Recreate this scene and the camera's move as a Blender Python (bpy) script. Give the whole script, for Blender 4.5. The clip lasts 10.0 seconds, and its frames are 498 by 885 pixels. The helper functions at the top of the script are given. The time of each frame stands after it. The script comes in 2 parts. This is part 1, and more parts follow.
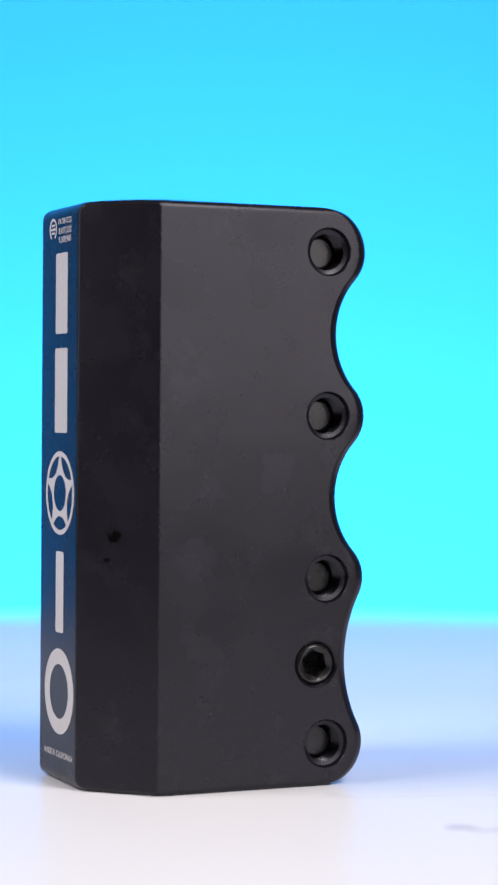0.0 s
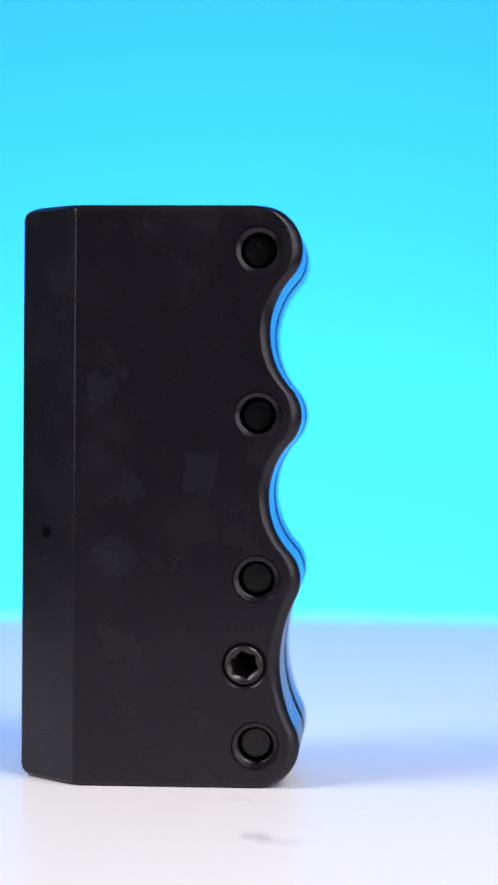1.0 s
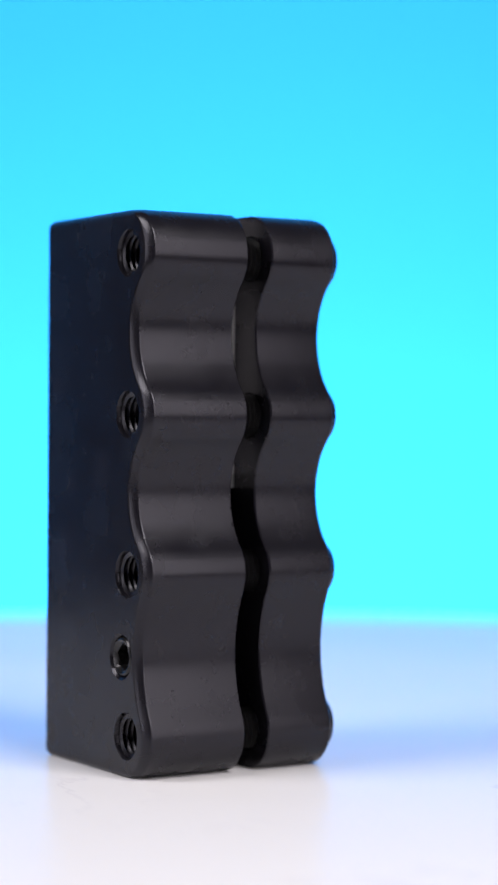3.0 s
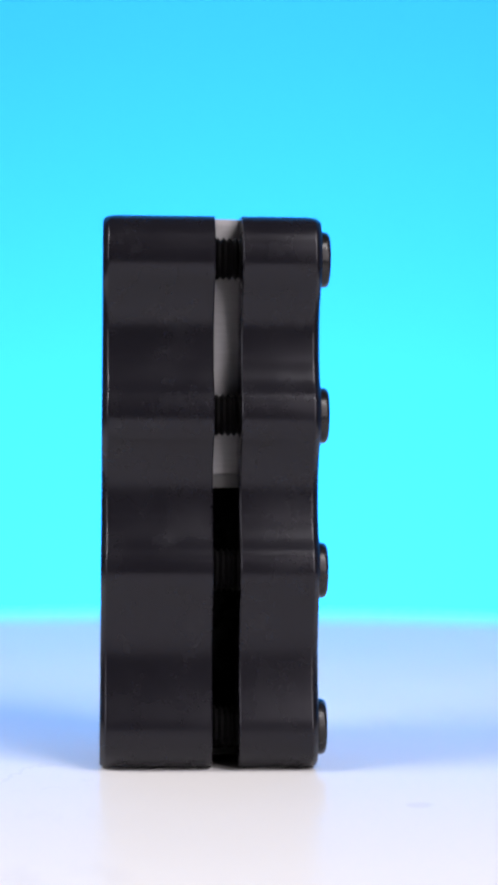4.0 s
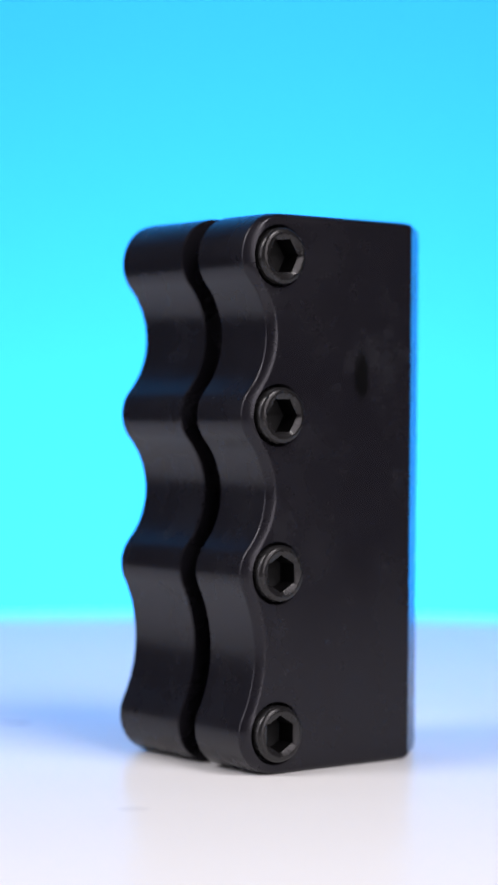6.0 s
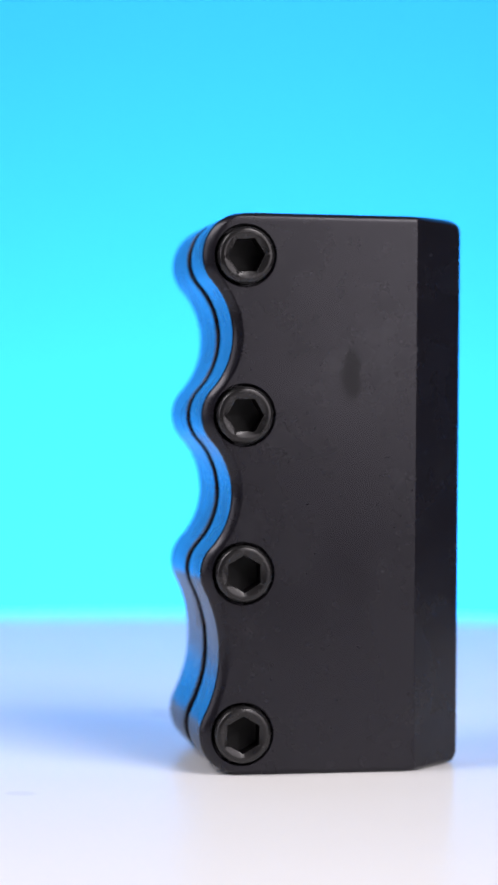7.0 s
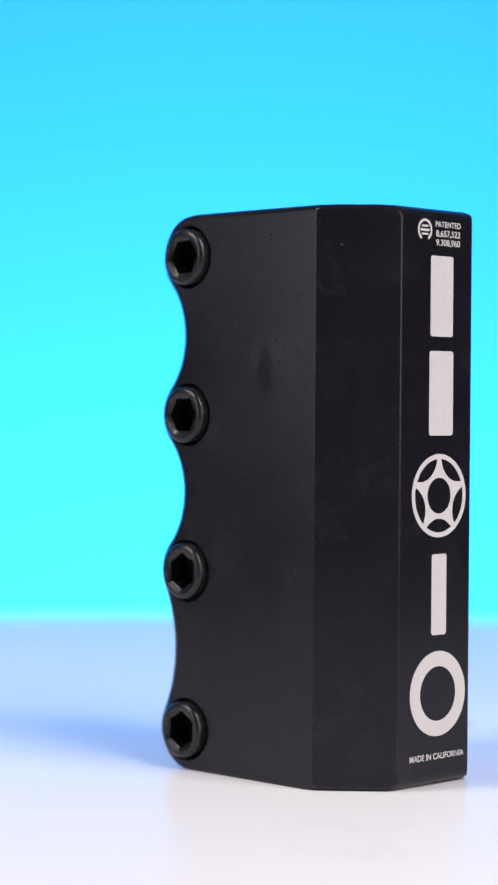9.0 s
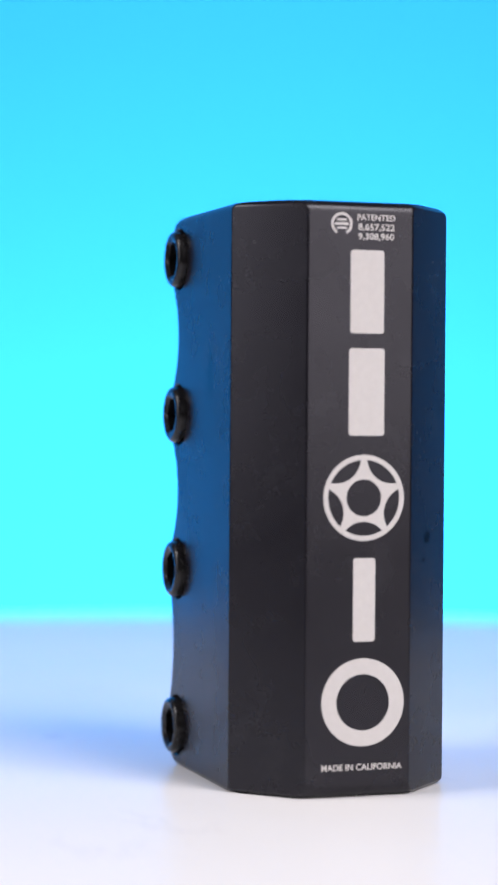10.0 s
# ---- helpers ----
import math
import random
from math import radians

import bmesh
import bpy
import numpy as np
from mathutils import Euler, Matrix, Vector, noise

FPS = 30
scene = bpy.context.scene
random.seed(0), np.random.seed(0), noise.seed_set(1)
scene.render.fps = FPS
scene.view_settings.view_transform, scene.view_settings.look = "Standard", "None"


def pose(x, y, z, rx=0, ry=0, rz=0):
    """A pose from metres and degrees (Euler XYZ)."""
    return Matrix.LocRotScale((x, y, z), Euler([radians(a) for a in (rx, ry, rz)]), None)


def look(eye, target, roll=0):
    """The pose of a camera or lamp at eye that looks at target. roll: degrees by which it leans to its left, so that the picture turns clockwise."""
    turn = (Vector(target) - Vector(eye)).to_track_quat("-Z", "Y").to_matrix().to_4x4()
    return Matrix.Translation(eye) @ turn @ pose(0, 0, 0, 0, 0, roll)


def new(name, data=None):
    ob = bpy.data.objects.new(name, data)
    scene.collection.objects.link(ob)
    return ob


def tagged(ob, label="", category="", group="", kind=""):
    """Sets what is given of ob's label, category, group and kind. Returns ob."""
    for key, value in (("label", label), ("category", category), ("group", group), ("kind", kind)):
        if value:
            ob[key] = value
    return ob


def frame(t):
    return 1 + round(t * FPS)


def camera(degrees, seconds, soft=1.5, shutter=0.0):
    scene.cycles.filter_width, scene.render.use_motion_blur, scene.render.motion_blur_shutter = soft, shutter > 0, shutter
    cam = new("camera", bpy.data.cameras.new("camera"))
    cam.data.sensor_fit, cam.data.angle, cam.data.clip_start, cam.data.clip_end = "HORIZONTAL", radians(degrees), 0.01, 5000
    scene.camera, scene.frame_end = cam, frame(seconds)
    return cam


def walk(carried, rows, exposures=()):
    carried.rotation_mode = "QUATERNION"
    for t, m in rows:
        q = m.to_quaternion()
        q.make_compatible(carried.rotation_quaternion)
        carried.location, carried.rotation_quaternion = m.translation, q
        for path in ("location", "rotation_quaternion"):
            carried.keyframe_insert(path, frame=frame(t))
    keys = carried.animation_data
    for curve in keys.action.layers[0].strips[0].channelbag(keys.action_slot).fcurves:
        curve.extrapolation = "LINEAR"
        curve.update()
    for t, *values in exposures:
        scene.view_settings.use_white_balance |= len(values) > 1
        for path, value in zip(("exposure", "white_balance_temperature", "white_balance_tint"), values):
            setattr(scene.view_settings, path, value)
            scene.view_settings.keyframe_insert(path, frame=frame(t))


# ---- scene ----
# ---------------------------------------------------------------- camera
EYE = Vector((0.0, -0.4740, 0.0749))
cam = camera(12.76, 10.0, soft=2.3)
cam.data.dof.use_dof = True
cam.data.dof.focus_distance = 0.450
cam.data.dof.aperture_fstop = 14.0
VIEW = look(EYE, EYE + Vector((0.0, 1.0, -0.01333)), roll=0.42)
walk(cam, [(0.0, VIEW), (10.0, VIEW)])

# turning of the board and of what stands on it: seconds, degrees about the spindle
SPINDLE = Vector((-0.0001, 0.0, 0.0))
TURN = [(0.0, 24.2), (0.5, 10.4), (1.0, -3.3), (1.5, -17.0), (2.0, -30.8), (2.5, -44.5), (3.0, -58.4), (3.5, -72.4),
        (4.0, -86.4), (4.5, -100.4), (5.0, -114.4), (5.5, -128.3), (6.0, -142.2), (6.5, -156.0), (7.0, -169.8),
        (7.5, -183.5), (8.0, -197.5), (8.5, -211.3), (9.0, -224.8), (9.5, -238.3), (10.0, -251.8)]
CLAMP_AT = Vector((-0.0454, -0.0078, 0.0))          # the clamp's origin on the board, from the spindle

# ---------------------------------------------------------------- light
world = bpy.data.worlds.new("studio_dark")
world.use_nodes = True
world.node_tree.nodes["Background"].inputs[0].default_value = (0.006, 0.0065, 0.008, 1)
world.node_tree.nodes["Background"].inputs[1].default_value = 1.0
scene.world = world
scene.view_settings.exposure = 0.0


def softbox(name, eye, target, wide, high, watts, colour):
    lamp = bpy.data.lights.new(name, "AREA")
    lamp.shape, lamp.size, lamp.size_y = "RECTANGLE", wide, high
    lamp.energy, lamp.color = watts, colour
    ob = new(name, lamp)
    ob.matrix_world = look(eye, target)
    return ob


WHITE = (1.0, 0.955, 0.975)
softbox("key_softbox_lamp", (0.70, -0.69, 1.30), (0, 0.18, 0.0), 0.65, 0.65, 14.0, WHITE)
softbox("second_softbox_lamp", (-0.91, -0.34, 1.12), (0, 0.18, 0.0), 0.62, 0.62, 9.6, WHITE)
softbox("side_softbox_lamp", (0.51, -0.59, 0.35), (0, 0, 0.06), 0.68, 0.66, 4.3, (1.0, 0.93, 0.98))
softbox("side_softbox_lamp", (-0.755, -0.27, 0.35), (0, 0, 0.06), 0.48, 0.66, 2.25, (0.95, 0.91, 1.0))
softbox("backdrop_lamp", (0.0, 0.56, -0.42), (0.0, 1.1, 0.16), 1.0, 0.2, 23.4, (0.84, 0.955, 1.28))


# ---------------------------------------------------------------- materials
TALL, HALF, BACK = 0.1163, 0.0224, 0.01087       # the clamp's height, centre to bolt-head side, half the flat back
FAR = 0.0234                                     # centre to threaded side


def material(name, colour, rough, metal=0.0, ior=1.5):
    m = bpy.data.materials.new(name)
    m.use_nodes = True
    b = m.node_tree.nodes["Principled BSDF"]
    b.inputs["Base Color"].default_value = (*colour, 1)
    b.inputs["Roughness"].default_value = rough
    b.inputs["Metallic"].default_value = metal
    b.inputs["IOR"].default_value = ior
    return m, m.node_tree.nodes, m.node_tree.links, b


def maths(nodes, links, op, a, b=None, c=None, clamp=False):
    n = nodes.new("ShaderNodeMath")
    n.operation, n.use_clamp = op, clamp
    for i, v in enumerate((a, b, c)):
        if v is None:
            continue
        if isinstance(v, (int, float)):
            n.inputs[i].default_value = v
        else:
            links.new(v, n.inputs[i])
    return n.outputs[0]


def grain(nodes, links, scale, detail=3.0, stretch=(1, 1, 1), rough=0.55):
    co = nodes.new("ShaderNodeTexCoord")
    mp = nodes.new("ShaderNodeMapping")
    mp.inputs["Scale"].default_value = stretch
    links.new(co.outputs["Object"], mp.inputs["Vector"])
    n = nodes.new("ShaderNodeTexNoise")
    n.inputs["Scale"].default_value = scale
    n.inputs["Detail"].default_value = detail
    n.inputs["Roughness"].default_value = rough
    links.new(mp.outputs["Vector"], n.inputs["Vector"])
    return n.outputs["Fac"]


def spread(nodes, links, value, lo, hi, a, b):
    n = nodes.new("ShaderNodeMapRange")
    n.interpolation_type = "SMOOTHSTEP"
    links.new(value, n.inputs["Value"])
    for k, v in zip(("From Min", "From Max", "To Min", "To Max"), (lo, hi, a, b)):
        n.inputs[k].default_value = v
    return n.outputs["Result"]


def blend(nodes, links, fac, a, b):
    n = nodes.new("ShaderNodeMix")
    n.data_type = "RGBA"
    links.new(fac, n.inputs["Factor"])
    for sock, v in ((n.inputs[6], a), (n.inputs[7], b)):
        if isinstance(v, tuple):
            sock.default_value = (*v, 1)
        else:
            links.new(v, sock)
    return n.outputs[2]


def bump(nodes, links, bsdf, height, strength, distance):
    n = nodes.new("ShaderNodeBump")
    n.inputs["Strength"].default_value = strength
    n.inputs["Distance"].default_value = distance
    links.new(height, n.inputs["Height"])
    links.new(n.outputs["Normal"], bsdf.inputs["Normal"])


def spot(nodes, links, centre, radii, ragged, scale):
    """A ragged stain: 1 inside an ellipsoid about centre, fading to 0."""
    co = nodes.new("ShaderNodeTexCoord")
    mp = nodes.new("ShaderNodeMapping")
    mp.vector_type = "POINT"
    mp.inputs["Scale"].default_value = [1 / r for r in radii]
    mp.inputs["Location"].default_value = [-c / r for c, r in zip(centre, radii)]
    links.new(co.outputs["Object"], mp.inputs["Vector"])
    ln = nodes.new("ShaderNodeVectorMath")
    ln.operation = "LENGTH"
    links.new(mp.outputs["Vector"], ln.inputs[0])
    n = grain(nodes, links, scale, 4.0)
    d = maths(nodes, links, "MULTIPLY_ADD", n, ragged, ln.outputs["Value"])
    return spread(nodes, links, d, 0.55 + ragged * 0.5, 1.0 + ragged * 0.5, 1.0, 0.0)


def make_anodised():
    m, n, l, b = material("black_anodised_aluminium", (0.008, 0.008, 0.009), 0.3)
    cloud = grain(n, l, 55.0, 4.0)
    fine = grain(n, l, 900.0, 2.0)
    lines = grain(n, l, 260.0, 3.0, (0.12, 2.2, 2.2))
    r = maths(n, l, "MULTIPLY_ADD", cloud, 0.17, 0.16)
    r = maths(n, l, "MULTIPLY_ADD", fine, 0.025, r)
    r = maths(n, l, "MULTIPLY_ADD", spread(n, l, grain(n, l, 110.0, 5.0), 0.40, 0.80, 0.0, 1.0), 0.03, r)
    smear = spot(n, l, (0.0263, 0.0224, 0.0827), (0.0030, 0.0020, 0.0062), 1.1, 160.0)
    l.new(r, b.inputs["Roughness"])
    chip = spot(n, l, (0.0058, -0.0169, 0.0505), (0.0019, 0.0022, 0.0017), 2.6, 900.0)
    chip2 = spot(n, l, (0.0046, -0.0156, 0.0459), (0.0009, 0.0012, 0.0006), 1.2, 700.0)
    chip = maths(n, l, "MAXIMUM", chip, chip2)
    base = blend(n, l, cloud, (0.0070, 0.0063, 0.0088), (0.0092, 0.0084, 0.0112))
    haze = spread(n, l, grain(n, l, 75.0, 6.0, (1, 1, 1), 0.7), 0.54, 0.70, 0.0, 1.0)
    base = blend(n, l, haze, base, (0.0135, 0.0130, 0.0160))
    for at, radii in (((0.0373, -FAR, 0.0630), (0.0042, 0.002, 0.0050)), ((0.0207, -FAR, 0.0460), (0.0050, 0.002, 0.0058)),
                      ((0.0239, -FAR, 0.0597), (0.0036, 0.002, 0.0032)), ((0.0170, -FAR, 0.0795), (0.0034, 0.002, 0.0046))):
        touch = maths(n, l, "MULTIPLY", spot(n, l, at, radii, 2.2, 260.0), 0.35)
        base = blend(n, l, touch, base, (0.0210, 0.0205, 0.0280))
    for at in ((0.0194, 0.0224, 0.0420), (0.0087, 0.0190, 0.1083)):
        dust = spot(n, l, at, (0.00032, 0.0006, 0.00028), 0.3, 900.0)
        base = blend(n, l, dust, base, (0.045, 0.045, 0.05))
    dark = maths(n, l, "MAXIMUM", maths(n, l, "MULTIPLY", smear, 0.95), chip)
    l.new(blend(n, l, dark, base, (0.002, 0.002, 0.002)), b.inputs["Base Color"])
    dull = maths(n, l, "MAXIMUM", maths(n, l, "MULTIPLY", smear, 0.3), chip)
    sp = maths(n, l, "MULTIPLY_ADD", dull, -0.29, 0.36)
    l.new(sp, b.inputs["Specular IOR Level"])
    b.inputs["Specular Tint"].default_value = (0.93, 0.92, 1.0, 1)
    h = maths(n, l, "MULTIPLY_ADD", lines, 0.5, fine)
    h = maths(n, l, "MULTIPLY_ADD", chip, -3.0, h)
    bump(n, l, b, h, 0.05, 0.0001)
    return m


def make_steel():
    m, n, l, b = material("black_oxide_steel", (0.03, 0.028, 0.026), 0.3, 0.4)
    cloud = grain(n, l, 420.0, 4.0)
    l.new(maths(n, l, "MULTIPLY_ADD", cloud, 0.2, 0.15), b.inputs["Roughness"])
    l.new(blend(n, l, cloud, (0.013, 0.0124, 0.0130), (0.028, 0.0265, 0.0272)), b.inputs["Base Color"])
    bump(n, l, b, grain(n, l, 2200.0, 2.0), 0.05, 0.0001)
    return m


def make_raw():
    m, n, l, b = material("bare_aluminium", (0.6, 0.59, 0.58), 0.5, 0.45)
    rings = grain(n, l, 300.0, 3.0, (0.6, 0.6, 6.0))
    l.new(blend(n, l, rings, (0.40, 0.39, 0.395), (0.56, 0.55, 0.55)), b.inputs["Base Color"])
    bump(n, l, b, rings, 0.2, 0.0001)
    return m


def make_ink():
    m, n, l, b = material("laser_etched_white", (0.60, 0.56, 0.56), 0.55)
    g = grain(n, l, 700.0, 3.0)
    l.new(blend(n, l, g, (0.55, 0.52, 0.50), (0.63, 0.60, 0.575)), b.inputs["Base Color"])
    return m


def make_board():
    m, n, l, b = material("white_stone_laminate", (0.8, 0.79, 0.78), 0.22, 0.0, 1.075)
    cloud = grain(n, l, 6.0, 5.0)
    base = blend(n, l, cloud, (0.79, 0.775, 0.77), (0.84, 0.83, 0.825))
    vein = grain(n, l, 9.0, 6.0, (1.0, 2.6, 1.0), 0.62)
    ridge = maths(n, l, "ABSOLUTE", maths(n, l, "SUBTRACT", vein, 0.5))
    thin = spread(n, l, ridge, 0.0, 0.016, 1.0, 0.0)
    patch = spread(n, l, grain(n, l, 11.0, 3.0), 0.54, 0.68, 0.0, 0.32)
    base = blend(n, l, maths(n, l, "MULTIPLY", thin, patch), base, (0.62, 0.61, 0.64))
    for at, radii, ragged, amount in SMUDGES:
        s = maths(n, l, "MULTIPLY", spot(n, l, at, radii, ragged, 150.0), amount)
        base = blend(n, l, s, base, (0.22, 0.21, 0.25))
    l.new(base, b.inputs["Base Color"])
    l.new(maths(n, l, "MULTIPLY_ADD", cloud, 0.14, 0.16), b.inputs["Roughness"])
    return m


# grey smudges on the board: place from the spindle, radii, raggedness, strength
SMUDGES = [((0.0073, -0.0812, 0.0), (0.0036, 0.0040, 0.01), 1.8, 0.38),
           ((0.0120, -0.0850, 0.0), (0.0055, 0.0016, 0.01), 1.6, 0.3),
           ((0.0500, 0.0300, 0.0), (0.0040, 0.0030, 0.01), 1.6, 0.12)]


def make_plain(name, a, b_, rough, scale):
    m, n, l, b = material(name, a, rough)
    l.new(blend(n, l, grain(n, l, scale, 4.0), a, b_), b.inputs["Base Color"])
    bump(n, l, b, grain(n, l, scale * 20, 2.0), 0.1, 0.002)
    return m


# Greyer aluminium: shadow on the sleeve's lower lip, given as colour.
LEDGE = make_plain("shaded_aluminium", (0.16, 0.155, 0.15), (0.24, 0.235, 0.23), 0.5, 300.0)
ANODISED, STEEL, RAW, INK, BOARD = make_anodised(), make_steel(), make_raw(), make_ink(), make_board()
CYAN = make_plain("cyan_backdrop_paper", (0.015, 0.355, 0.88), (0.017, 0.37, 0.90), 0.9, 1.5)
GREY = make_plain("dark_grey_studio_paint", (0.035, 0.035, 0.038), (0.045, 0.045, 0.048), 0.8, 2.0)
# Near-black steel: the shade in bolt sockets and slot is put into its colour.
SHADED_STEEL = make_plain("shade_darkened_steel", (0.0025, 0.0024, 0.0025), (0.0050, 0.0048, 0.0050), 0.5, 400.0)
SHADED_STEEL.node_tree.nodes["Principled BSDF"].inputs["Specular IOR Level"].default_value = 0.15
DRIVE = make_plain("black_plastic", (0.02, 0.02, 0.02), (0.03, 0.03, 0.03), 0.5, 30.0)


# ---------------------------------------------------------------- mesh helpers
def finish(name, bm, mat, parent=None, smooth=True, label=""):
    bmesh.ops.recalc_face_normals(bm, faces=bm.faces)
    me = bpy.data.meshes.new(name)
    bm.to_mesh(me)
    bm.free()
    me.materials.append(mat)
    if smooth:
        for p in me.polygons:
            p.use_smooth = True
        me.set_sharp_from_angle(angle=radians(34))
    ob = new(name, me)
    if parent is not None:
        ob.parent = parent
    if label:
        ob["label"] = label
    return ob


def part(name, bm, mat, parent, label="", smooth=True):
    return finish(name, bm, mat, parent, smooth, label)


def loft(bm, rings, closed=True, cap_start=True, cap_end=True):
    vs = [[bm.verts.new(p) for p in ring] for ring in rings]
    n = len(vs[0])
    for a, b in zip(vs, vs[1:]):
        for i in range(n if closed else n - 1):
            j = (i + 1) % n
            bm.faces.new((a[i], a[j], b[j], b[i]))
    if cap_start:
        bm.faces.new(vs[0])
    if cap_end:
        bm.faces.new(vs[-1])
    return vs


def lathe_v(bm, u, z, prof, seg=48, hexed=(), turn=0.0, caps=(True, True)):
    """Turned solid about an axis along the clamp's width: prof is (v, radius); rings named in hexed are hexagons."""
    rings = []
    for k, (v, r) in enumerate(prof):
        ring = []
        for i in range(seg):
            a = 2 * math.pi * i / seg
            rr = r
            if k in hexed:
                rr = r * math.cos(math.pi / 6) / math.cos((a + math.pi / 6) % (math.pi / 3) - math.pi / 6)
            ring.append((u + rr * math.cos(a + turn), v, z + rr * math.sin(a + turn)))
        rings.append(ring)
    loft(bm, rings, True, *caps)


def slab(bm, lo, hi, edge=0.0):
    r = bmesh.ops.create_cube(bm, size=1.0)
    for v in r["verts"]:
        for k in range(3):
            v.co[k] = lo[k] if v.co[k] < 0 else hi[k]
    if edge:
        bmesh.ops.bevel(bm, geom=[e for e in bm.edges], offset=edge, segments=2, affect="EDGES")


# ---------------------------------------------------------------- studio shell
def shell():
    def wall(name, lo, hi, mat, label, category):
        bm = bmesh.new()
        slab(bm, lo, hi)
        return tagged(finish(name, bm, mat, smooth=False), label, category, kind="structure")

    wall("floor", (-2.3, -2.6, -0.95), (2.3, 1.35, -0.85), GREY, "dark grey painted studio floor", "floor")
    wall("ceiling", (-2.3, -2.6, 1.75), (2.3, 1.35, 1.85), GREY, "dark grey painted studio ceiling", "ceiling")
    wall("wall_west", (-2.4, -2.6, -0.85), (-2.3, 1.35, 1.75), GREY, "dark grey painted studio wall", "wall")
    wall("wall_east", (2.3, -2.6, -0.85), (2.4, 1.35, 1.75), GREY, "dark grey painted studio wall", "wall")
    wall("wall_south", (-2.3, -2.7, -0.85), (2.3, -2.6, 1.75), GREY, "dark grey painted studio wall", "wall")
    wall("wall_north", (-2.3, 1.25, -0.85), (2.3, 1.35, 1.75), GREY, "dark grey painted studio wall", "wall")
    wall("backdrop", (-1.6, 1.10, -0.84), (1.6, 1.104, 1.5), CYAN, "bright cyan paper studio backdrop, evenly lit", "backdrop")


shell()


# ---------------------------------------------------------------- turntable and its stand
def disc(bm, profile, seg=128):
    rings = [[(r * math.cos(2 * math.pi * i / seg), r * math.sin(2 * math.pi * i / seg), z) for i in range(seg)]
             for r, z in profile]
    loft(bm, rings)


def turning_board():
    board = new("turntable_board")
    tagged(board, "round white marble-look board with faint grey smudges, turning", "turntable")
    bm = bmesh.new()
    R, th = 0.349, 0.016
    disc(bm, [(R - 0.002, -th), (R, -th + 0.002), (R, -0.002), (R - 0.0006, -0.0006), (R - 0.002, 0.0)])
    part("board_top", bm, BOARD, board)
    bm = bmesh.new()
    disc(bm, [(0.12, -0.024), (0.12, -0.0165)], 64)
    part("spindle_plate", bm, DRIVE, board, "black plastic plate under the board")
    return board


def drive_base():
    base = new("turntable_drive")
    base.location = (SPINDLE.x, SPINDLE.y, -0.064)
    tagged(base, "black plastic turntable drive on a stand", "turntable base")
    bm = bmesh.new()
    disc(bm, [(0.128, 0.0), (0.13, 0.002), (0.13, 0.034), (0.125, 0.039)], 64)
    part("casing", bm, DRIVE, base)
    stand = new("studio_stand")
    stand.location = (SPINDLE.x, SPINDLE.y, -0.85)
    tagged(stand, "plain dark pedestal under the turntable", "stand")
    bm = bmesh.new()
    slab(bm, (-0.17, -0.17, 0.0), (0.17, 0.17, 0.76), 0.004)
    part("column", bm, GREY, stand)
    bm = bmesh.new()
    slab(bm, (-0.2, -0.2, 0.7605), (0.2, 0.2, 0.786), 0.003)
    part("stand_top", bm, GREY, stand)


BOARD_THING = turning_board()
drive_base()

# ---------------------------------------------------------------- the clamp
# clamp's own space: x from the flat back to the finger grips, y across from the threaded to the bolt-head side, z up
DEEP = 0.01240                                   # how far the back corners are cut off
BOLT_X, BOLT_Z = 0.0489, (0.1073, 0.0744, 0.0417, 0.0085)
SCREW_X, SCREW_Z = 0.0466, 0.0246
GAP = (0.0000, 0.0057)                           # the clamping slot
BORE_X, BORE_R = 0.0265, 0.0174


def grip_line():
    """The wavy front seen from the side, from the top down: (x, z)."""
    apex, r = 0.0577, 0.0078
    out = []
    tops = list(BOLT_Z)
    dips = (0.0064, 0.0064, 0.0040)
    start = math.pi / 2
    for k in range(4):
        cx, cz = apex - r, tops[k]
        if k < 3:
            half = (tops[k] - tops[k + 1]) / 2
            s = (dips[k] ** 2 + half ** 2) / (2 * dips[k])
            R = s - r
            vx, vz = apex - dips[k] + R, tops[k] - half
            end = math.atan2(vz - cz, vx - cx)
        else:
            end = -math.pi / 2
        for a_from, a_to, rr in ((start, 0.0, TALL - tops[0] if k == 0 else r), (0.0, end, tops[3] if k == 3 else r)):
            n = max(3, int(abs(a_from - a_to) / radians(5)))
            for i in range(n + (a_to != 0.0)):
                a = a_from + (a_to - a_from) * i / n
                out.append((apex - rr + rr * math.cos(a), cz + rr * math.sin(a)))
        if k < 3:
            n = 16
            a0 = math.atan2(cz - vz, cx - vx) % (2 * math.pi)
            a1 = 2 * math.pi - a0
            for i in range(1, n):
                a = a0 + (a1 - a0) * i / n
                out.append((vx + R * math.cos(a), vz + R * math.sin(a)))
            start = -end
    return out


def fillet(d, c):
    return 0.0 if d >= c else c - math.sqrt(max(0.0, c * c - (c - max(d, 0.0)) ** 2))


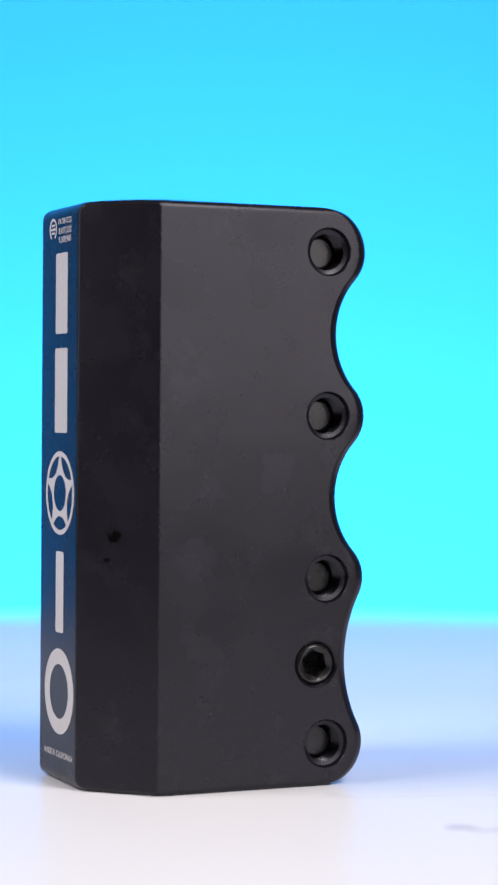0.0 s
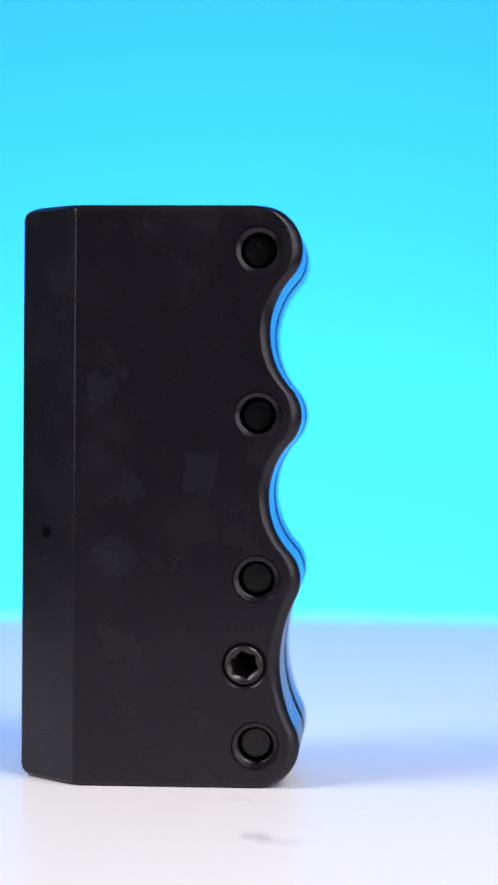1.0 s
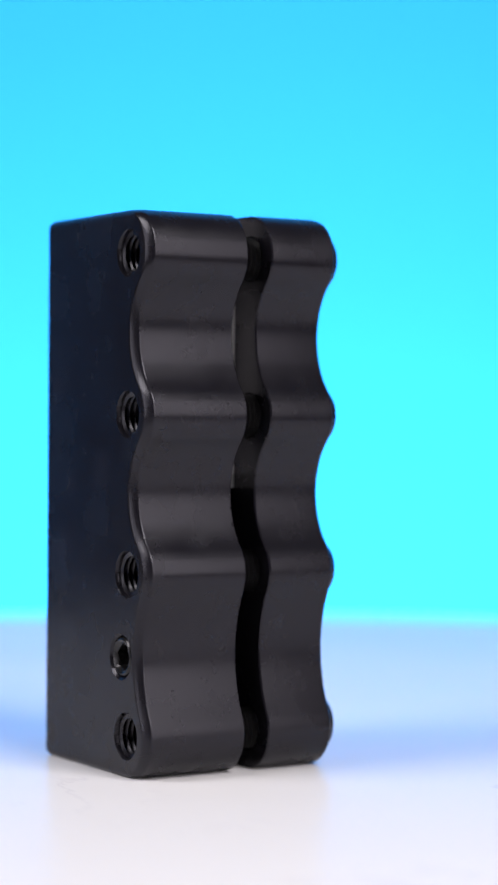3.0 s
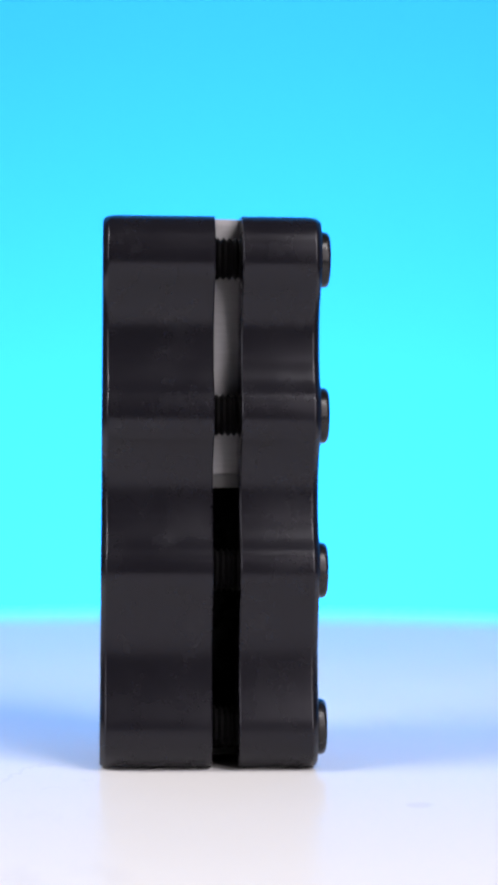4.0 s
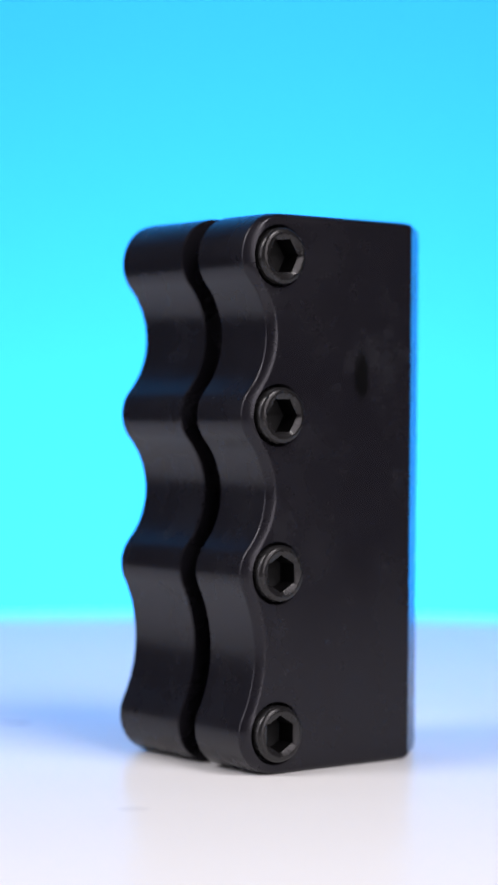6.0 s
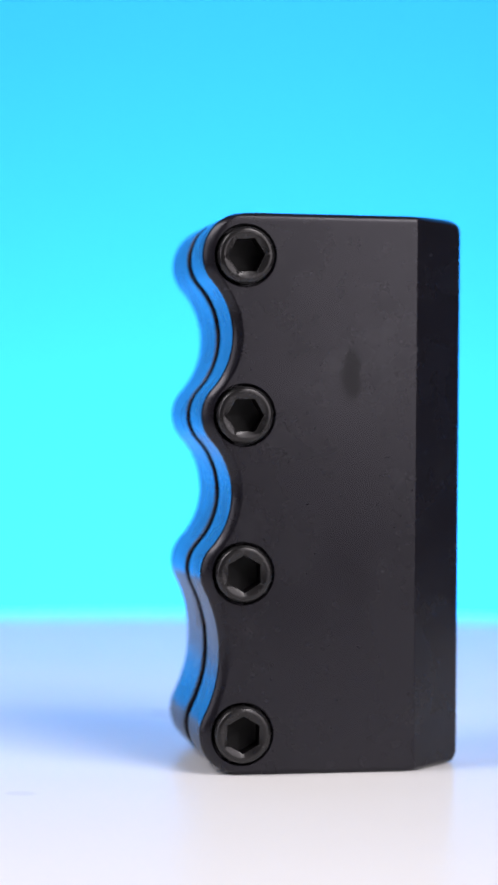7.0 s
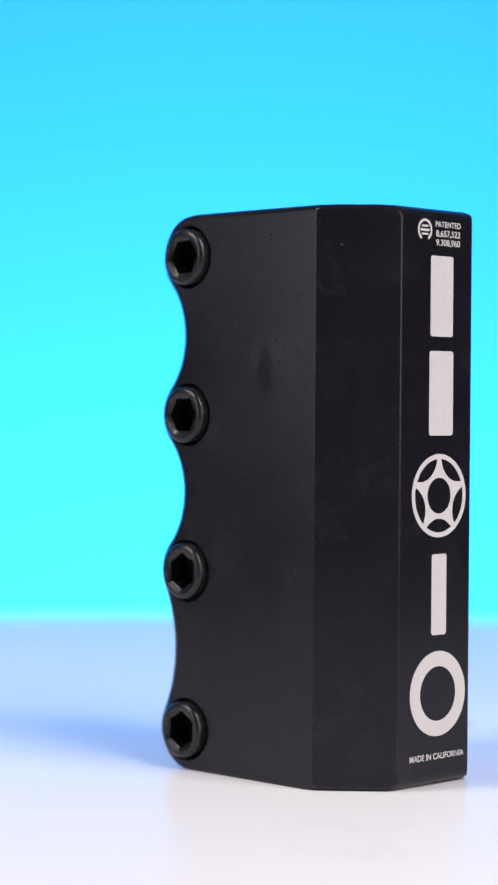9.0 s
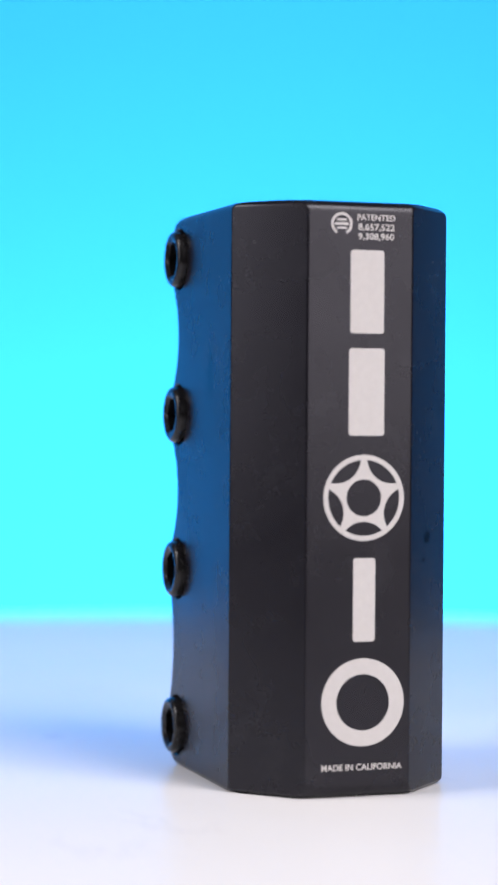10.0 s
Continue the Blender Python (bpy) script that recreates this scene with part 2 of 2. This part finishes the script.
def clamp_body():
    rings, c2, cy, lip, e, er = [], 0.0019, 0.0013, 0.0003, 0.00034, 0.00036
    for x, z in grip_line():
        z = min(max(z, 0.0), TALL)
        i = fillet(TALL - z, 0.0018) + max(0.0, 0.0007 - z) * 0.8
        u0 = fillet(min(z, TALL - z), 0.0026)
        w = HALF - i
        wf = FAR - i
        ee = e + 1.0 * fillet(min(z, TALL - z), 0.0020)
        cut = 1.366 * max(0.0, 0.0008 - min(z, TALL - z))
        corner = []
        for side, half in ((w, HALF), (wf, FAR)):
            k = (half - BACK) / DEEP
            vb = BACK + k * u0 - cut
            uc = (side - BACK + cut) / k
            corner.append([(uc + ee, side), (uc - ee * 0.7, side - ee * 0.7), (u0 + ee * 0.7, vb + ee * 0.7), (u0, vb - ee)])
        ring = [(x - lip, GAP[1]), (x, GAP[1] + lip), (x, w - cy - er), (x - er, w - cy + er * 0.7), (x - c2 + er, w - er * 0.7), (x - c2 - er, w)]
        ring += corner[0] + [(p, -q) for p, q in corner[1][::-1]]
        ring += [(x - c2 - er, -wf), (x - c2 + er, -wf + er * 0.7), (x - er, -wf + cy - er * 0.7), (x, -wf + cy + er), (x, GAP[0] - lip), (x - lip, GAP[0])]
        a0 = math.asin(GAP[0] / BORE_R)
        a1 = math.asin(GAP[1] / BORE_R)
        n = 48
        for j in range(n + 1):
            a = a0 - (2 * math.pi - (a1 - a0)) * j / n
            ring.append((BORE_X + BORE_R * math.cos(a), BORE_R * math.sin(a)))
        rings.append([(p[0], p[1], z) for p in ring])
    bm = bmesh.new()
    loft(bm, rings)
    body = finish("body", bm, ANODISED, smooth=False)

    # holes: threaded ones with a countersink, pockets for the bolt heads, the small screw's hole
    bm = bmesh.new()
    for z in BOLT_Z:
        prof = [(-FAR - 0.001, 0.0058), (-FAR, 0.0049), (-FAR + 0.0004, 0.0046), (-FAR + 0.0010, 0.0045)]
        v = -FAR + 0.0013
        while v < GAP[0] - 0.0014:
            prof += [(v, 0.0037), (v + 0.00062, 0.0045)]
            v += 0.00125
        prof += [(GAP[0] - 0.0003, 0.0046), (GAP[0] + 0.002, 0.0046)]
        lathe_v(bm, BOLT_X, z, prof, 40)
    cut_a = finish("cut", bm, ANODISED, smooth=False)
    bm = bmesh.new()
    for z in BOLT_Z:
        lathe_v(bm, BOLT_X, z, [(GAP[1] - 0.002, 0.0048), (HALF - 0.0062, 0.0048), (HALF - 0.0062, 0.0064),
                                (HALF - 0.0002, 0.0064), (HALF, 0.0066), (HALF + 0.002, 0.0086)], 48)
    prof = [(-FAR - 0.001, 0.0058), (-FAR, 0.0048), (-FAR + 0.0005, 0.0043), (-FAR + 0.009, 0.0043)]
    lathe_v(bm, SCREW_X, SCREW_Z, prof, 40)
    cut_b = finish("cut", bm, ANODISED, smooth=False)
    for cutter in (cut_a, cut_b):
        mod = body.modifiers.new("holes", "BOOLEAN")
        mod.operation, mod.solver, mod.object = "DIFFERENCE", "EXACT", cutter
    deps = bpy.context.evaluated_depsgraph_get()
    me = bpy.data.meshes.new_from_object(body.evaluated_get(deps))
    body.modifiers.clear()
    body.data = me
    for cutter in (cut_a, cut_b):
        bpy.data.objects.remove(cutter)
    for p in me.polygons:
        p.use_smooth = True
    me.set_sharp_from_angle(angle=radians(32))
    even = body.modifiers.new("even", "WEIGHTED_NORMAL")
    even.keep_sharp = True
    return body


def tube(bm, r0, r1, z0, z1, slit=radians(2)):
    """A sleeve standing in the bore, slit at the back."""
    n, rings = 72, []
    for j in range(n + 1):
        a = math.pi + slit + (2 * math.pi - 2 * slit) * j / n
        co, si = math.cos(a), math.sin(a)
        rings.append([(BORE_X + r * co, r * si, z) for r, z in ((r0, z0), (r1, z0), (r1, z1), (r0, z1))])
    loft(bm, rings)


def bolt_head(bm, z, turn):
    top = HALF + 0.0019
    prof = [(HALF - 0.0061, 0.0050), (HALF - 0.0061, 0.0058)]
    prof += [(top - 0.0011, 0.0059), (top - 0.0005, 0.00575), (top - 0.00015, 0.0054), (top, 0.0050), (top, 0.0045)]
    prof += [(top - 0.0006, 0.0039)]
    lathe_v(bm, BOLT_X, z, prof, 48, (len(prof) - 1,), turn, (True, False))


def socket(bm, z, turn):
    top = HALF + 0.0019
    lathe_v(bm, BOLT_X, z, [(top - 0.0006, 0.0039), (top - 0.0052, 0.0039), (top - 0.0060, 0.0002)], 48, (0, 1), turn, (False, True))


def bolt_shank(bm, z):
    prof = [(-FAR + 0.0050, 0.0030), (-FAR + 0.0054, 0.0034)]
    v = -FAR + 0.0060
    while v < GAP[1] + 0.0008:
        inside = v < -FAR + 0.009
        prof += [(v, 0.0033 if inside else 0.0038), (v + 0.00062, 0.0035 if inside else 0.0045)]
        v += 0.00125
    prof += [(GAP[1] + 0.0022, 0.0044), (HALF - 0.0062, 0.0044)]
    lathe_v(bm, BOLT_X, z, prof, 40)


def set_screw(bm):
    f = -FAR + 0.0001
    lathe_v(bm, SCREW_X, SCREW_Z, [(f + 0.0075, 0.0040), (f + 0.0006, 0.0041), (f + 0.00015, 0.0038), (f, 0.0035),
                                   (f + 0.0001, 0.0032), (f + 0.0007, 0.0028), (f + 0.0040, 0.0028), (f + 0.0072, 0.0002)],
            48, (5, 6), radians(12))


INK_X = -0.00006


def flat(bm, pts, thick=0.00005):
    """A thin printed shape on the flat back: pts are (across, up), across to the reader's right."""
    a = [bm.verts.new((INK_X, -p, q)) for p, q in pts]
    b = [bm.verts.new((INK_X + thick, -p, q)) for p, q in pts]
    bm.faces.new(a)
    bm.faces.new(b[::-1])
    for i in range(len(a)):
        j = (i + 1) % len(a)
        bm.faces.new((a[i], b[i], b[j], a[j]))


def round_bar(cx, cz, wide, high, r, n=6):
    out = []
    for sx, sz, a0 in ((1, 1, 0), (-1, 1, 90), (-1, -1, 180), (1, -1, 270)):
        for i in range(n + 1):
            a = radians(a0 + 90 * i / n)
            out.append((cx + sx * (wide / 2 - r) + r * math.cos(a), cz + sz * (high / 2 - r) + r * math.sin(a)))
    return out


def annulus(bm, cx, cz, ro, ri, a0=0.0, a1=360.0, n=64, thick=0.00005):
    full = a1 - a0 >= 360
    rings = []
    for i in range(n if full else n + 1):
        a = radians(a0 + (a1 - a0) * i / n)
        co, si = math.cos(a), math.sin(a)
        rings.append([(x, -(cx + r * co), cz + r * si) for r, x in
                      ((ro, INK_X), (ri, INK_X), (ri, INK_X + thick), (ro, INK_X + thick))])
    vs = [[bm.verts.new(p) for p in ring] for ring in rings]
    for i in range(n):
        a, b = vs[i], vs[(i + 1) % len(vs)]
        for k in range(4):
            bm.faces.new((a[k], a[(k + 1) % 4], b[(k + 1) % 4], b[k]))
    if not full:
        bm.faces.new(vs[0])
        bm.faces.new(vs[-1][::-1])


def lettering(name, text, across, up, high, wide, parent, label):
    """Words in the built-in font, fitted to a width, printed on the flat back; across is the left end."""
    cu = bpy.data.curves.new("words", "FONT")
    cu.body, cu.size = text, 1.0
    cu.offset = 0.018
    tmp = new("words", cu)
    deps = bpy.context.evaluated_depsgraph_get()
    me = bpy.data.meshes.new_from_object(tmp.evaluated_get(deps))
    bpy.data.objects.remove(tmp)
    xs, ys = [v.co.x for v in me.vertices], [v.co.y for v in me.vertices]
    sx, sy, x0 = wide / (max(xs) - min(xs)), high / 0.69, min(xs)
    for v in me.vertices:
        v.co = (INK_X, -(across + (v.co.x - x0) * sx), up + v.co.y * sy)
    me.name = name
    me.materials.clear()
    me.materials.append(INK)
    ob = new(name, me)
    ob.parent = parent
    ob["label"] = label
    return ob


def wheel_mark(bm, cx, cz):
    """A rim and a five-pointed hub whose points run into the rim."""
    annulus(bm, cx, cz, 0.0084, 0.0074)
    n, rings = 180, []
    for i in range(n):
        a = 2 * math.pi * i / n
        off = radians((math.degrees(a) - 90) % 72 - 36)
        d = 0.00508 ** 2 - (0.00974 * math.sin(off)) ** 2
        ro = 0.0075 if d < 0 else min(0.0075, 0.00974 * math.cos(off) - math.sqrt(d))
        co, si = math.cos(a), math.sin(a)
        rings.append([(x, -(cx + r * co), cz + r * si) for r, x in
                      ((ro, INK_X + 0.00001), (0.0036, INK_X + 0.00001), (0.0036, INK_X + 0.00005), (ro, INK_X + 0.00005))])
    vs = [[bm.verts.new(p) for p in ring] for ring in rings]
    for i in range(n):
        a, b = vs[i], vs[(i + 1) % n]
        for k in range(4):
            bm.faces.new((a[k], a[(k + 1) % 4], b[(k + 1) % 4], b[k]))


def scooter_clamp():
    clamp = new("scooter_clamp")
    tagged(clamp, "black anodised scooter bar clamp with finger-grip front, four bolts, standing upright", "clamp")
    body = clamp_body()
    body.parent = clamp
    bm = bmesh.new()
    tube(bm, BORE_R - 0.0016, BORE_R - 0.00005, 0.0619, 0.1161)
    part("sleeve", bm, RAW, clamp, "bare metal sleeve in the upper half of the bore")
    bm = bmesh.new()
    tube(bm, BORE_R - 0.0016, BORE_R - 0.0003, 0.0589, 0.0617)
    part("sleeve_rim", bm, LEDGE, clamp, "lower rim of the sleeve, darkened to stand for shade")
    # Added unseen discs: they block light in the bore and hide the board.
    for name, z0, z1 in (("bore_light_stop", 0.0590, 0.0605), ("bore_board_cover", 0.0015, 0.0030)):
        bm = bmesh.new()
        disc(bm, [(BORE_R - 0.0018, z0), (BORE_R - 0.0018, z1)], 64)
        bmesh.ops.translate(bm, verts=bm.verts, vec=(BORE_X, 0, 0))
        part(name, bm, DRIVE, clamp, "added black disc that keeps the bore dark")
    for z, turn in zip(BOLT_Z, (26, 30, -1, 1)):
        bm = bmesh.new()
        bolt_head(bm, z, radians(turn))
        head = part("bolt", bm, STEEL, clamp, "black oxide socket head bolt")
        # Socket and shank are coloured darker than the head to stand for shade.
        bm = bmesh.new()
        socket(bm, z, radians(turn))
        part("hex_socket", bm, SHADED_STEEL, head, "deep hex socket, its shade put into the colour")
        bm = bmesh.new()
        bolt_shank(bm, z)
        part("shank", bm, SHADED_STEEL, head, "threaded black steel shank")
        bm = bmesh.new()
        lathe_v(bm, BOLT_X, z, [(-FAR + 0.00496, 0.0030), (-FAR + 0.00486, 0.0028), (-FAR + 0.00484, 0.0002)], 32)
        part("tip", bm, STEEL, head, "grey steel end of the bolt", smooth=False)
    bm = bmesh.new()
    set_screw(bm)
    part("set_screw", bm, STEEL, clamp, "black hex socket set screw")
    # the maker's mark, as plain shapes
    for cx, cz, w, h in ((0.0014, 0.0986, 0.0070, 0.0162), (0.0014, 0.0791, 0.0074, 0.0170), (0.0012, 0.0386, 0.0046, 0.0163)):
        bm = bmesh.new()
        flat(bm, round_bar(cx, cz, w, h, 0.0006))
        part("printed_bar", bm, INK, clamp, "white printed bar")
    bm = bmesh.new()
    wheel_mark(bm, 0.0010, 0.0585)
    part("printed_wheel", bm, INK, clamp, "white printed wheel emblem")
    bm = bmesh.new()
    annulus(bm, 0.0011, 0.0186, 0.0086, 0.0055)
    part("printed_ring", bm, INK, clamp, "white printed ring")
    bm = bmesh.new()
    annulus(bm, -0.0040, 0.1117, 0.0022, 0.0017, -60, 240, 40)
    for k, (w, h) in enumerate(((0.0020, 0.0004), (0.0028, 0.0005), (0.0020, 0.0004))):
        flat(bm, round_bar(-0.0040, 0.1117 + (1 - k) * 0.0008, w, h, 0.0001, 2))
    part("printed_stamp", bm, INK, clamp, "small white round stamp")
    lettering("printed_line", "PATENTED", -0.0008, 0.1125, 0.0011, 0.0079, clamp, "white printed word PATENTED")
    lettering("printed_line", "8,657,522", -0.0006, 0.1106, 0.0012, 0.0076, clamp, "white printed number 8,657,522")
    lettering("printed_line", "9,308,960", -0.0006, 0.1088, 0.0012, 0.0075, clamp, "white printed number 9,308,960")
    lettering("printed_line", "MADE IN CALIFORNIA", -0.0074, 0.0054, 0.0012, 0.0168, clamp, "white printed words MADE IN CALIFORNIA")
    return clamp


CLAMP = scooter_clamp()


# ---------------------------------------------------------------- movement
def motions():
    spin, carry = [], []
    for t, deg in TURN:
        turn = Matrix.Rotation(radians(deg), 4, "Z")
        spin.append((t, Matrix.Translation(SPINDLE) @ turn))
        carry.append((t, Matrix.Translation(SPINDLE) @ turn @ Matrix.Translation(CLAMP_AT)))
    walk(BOARD_THING, spin)
    walk(CLAMP, carry)


motions()
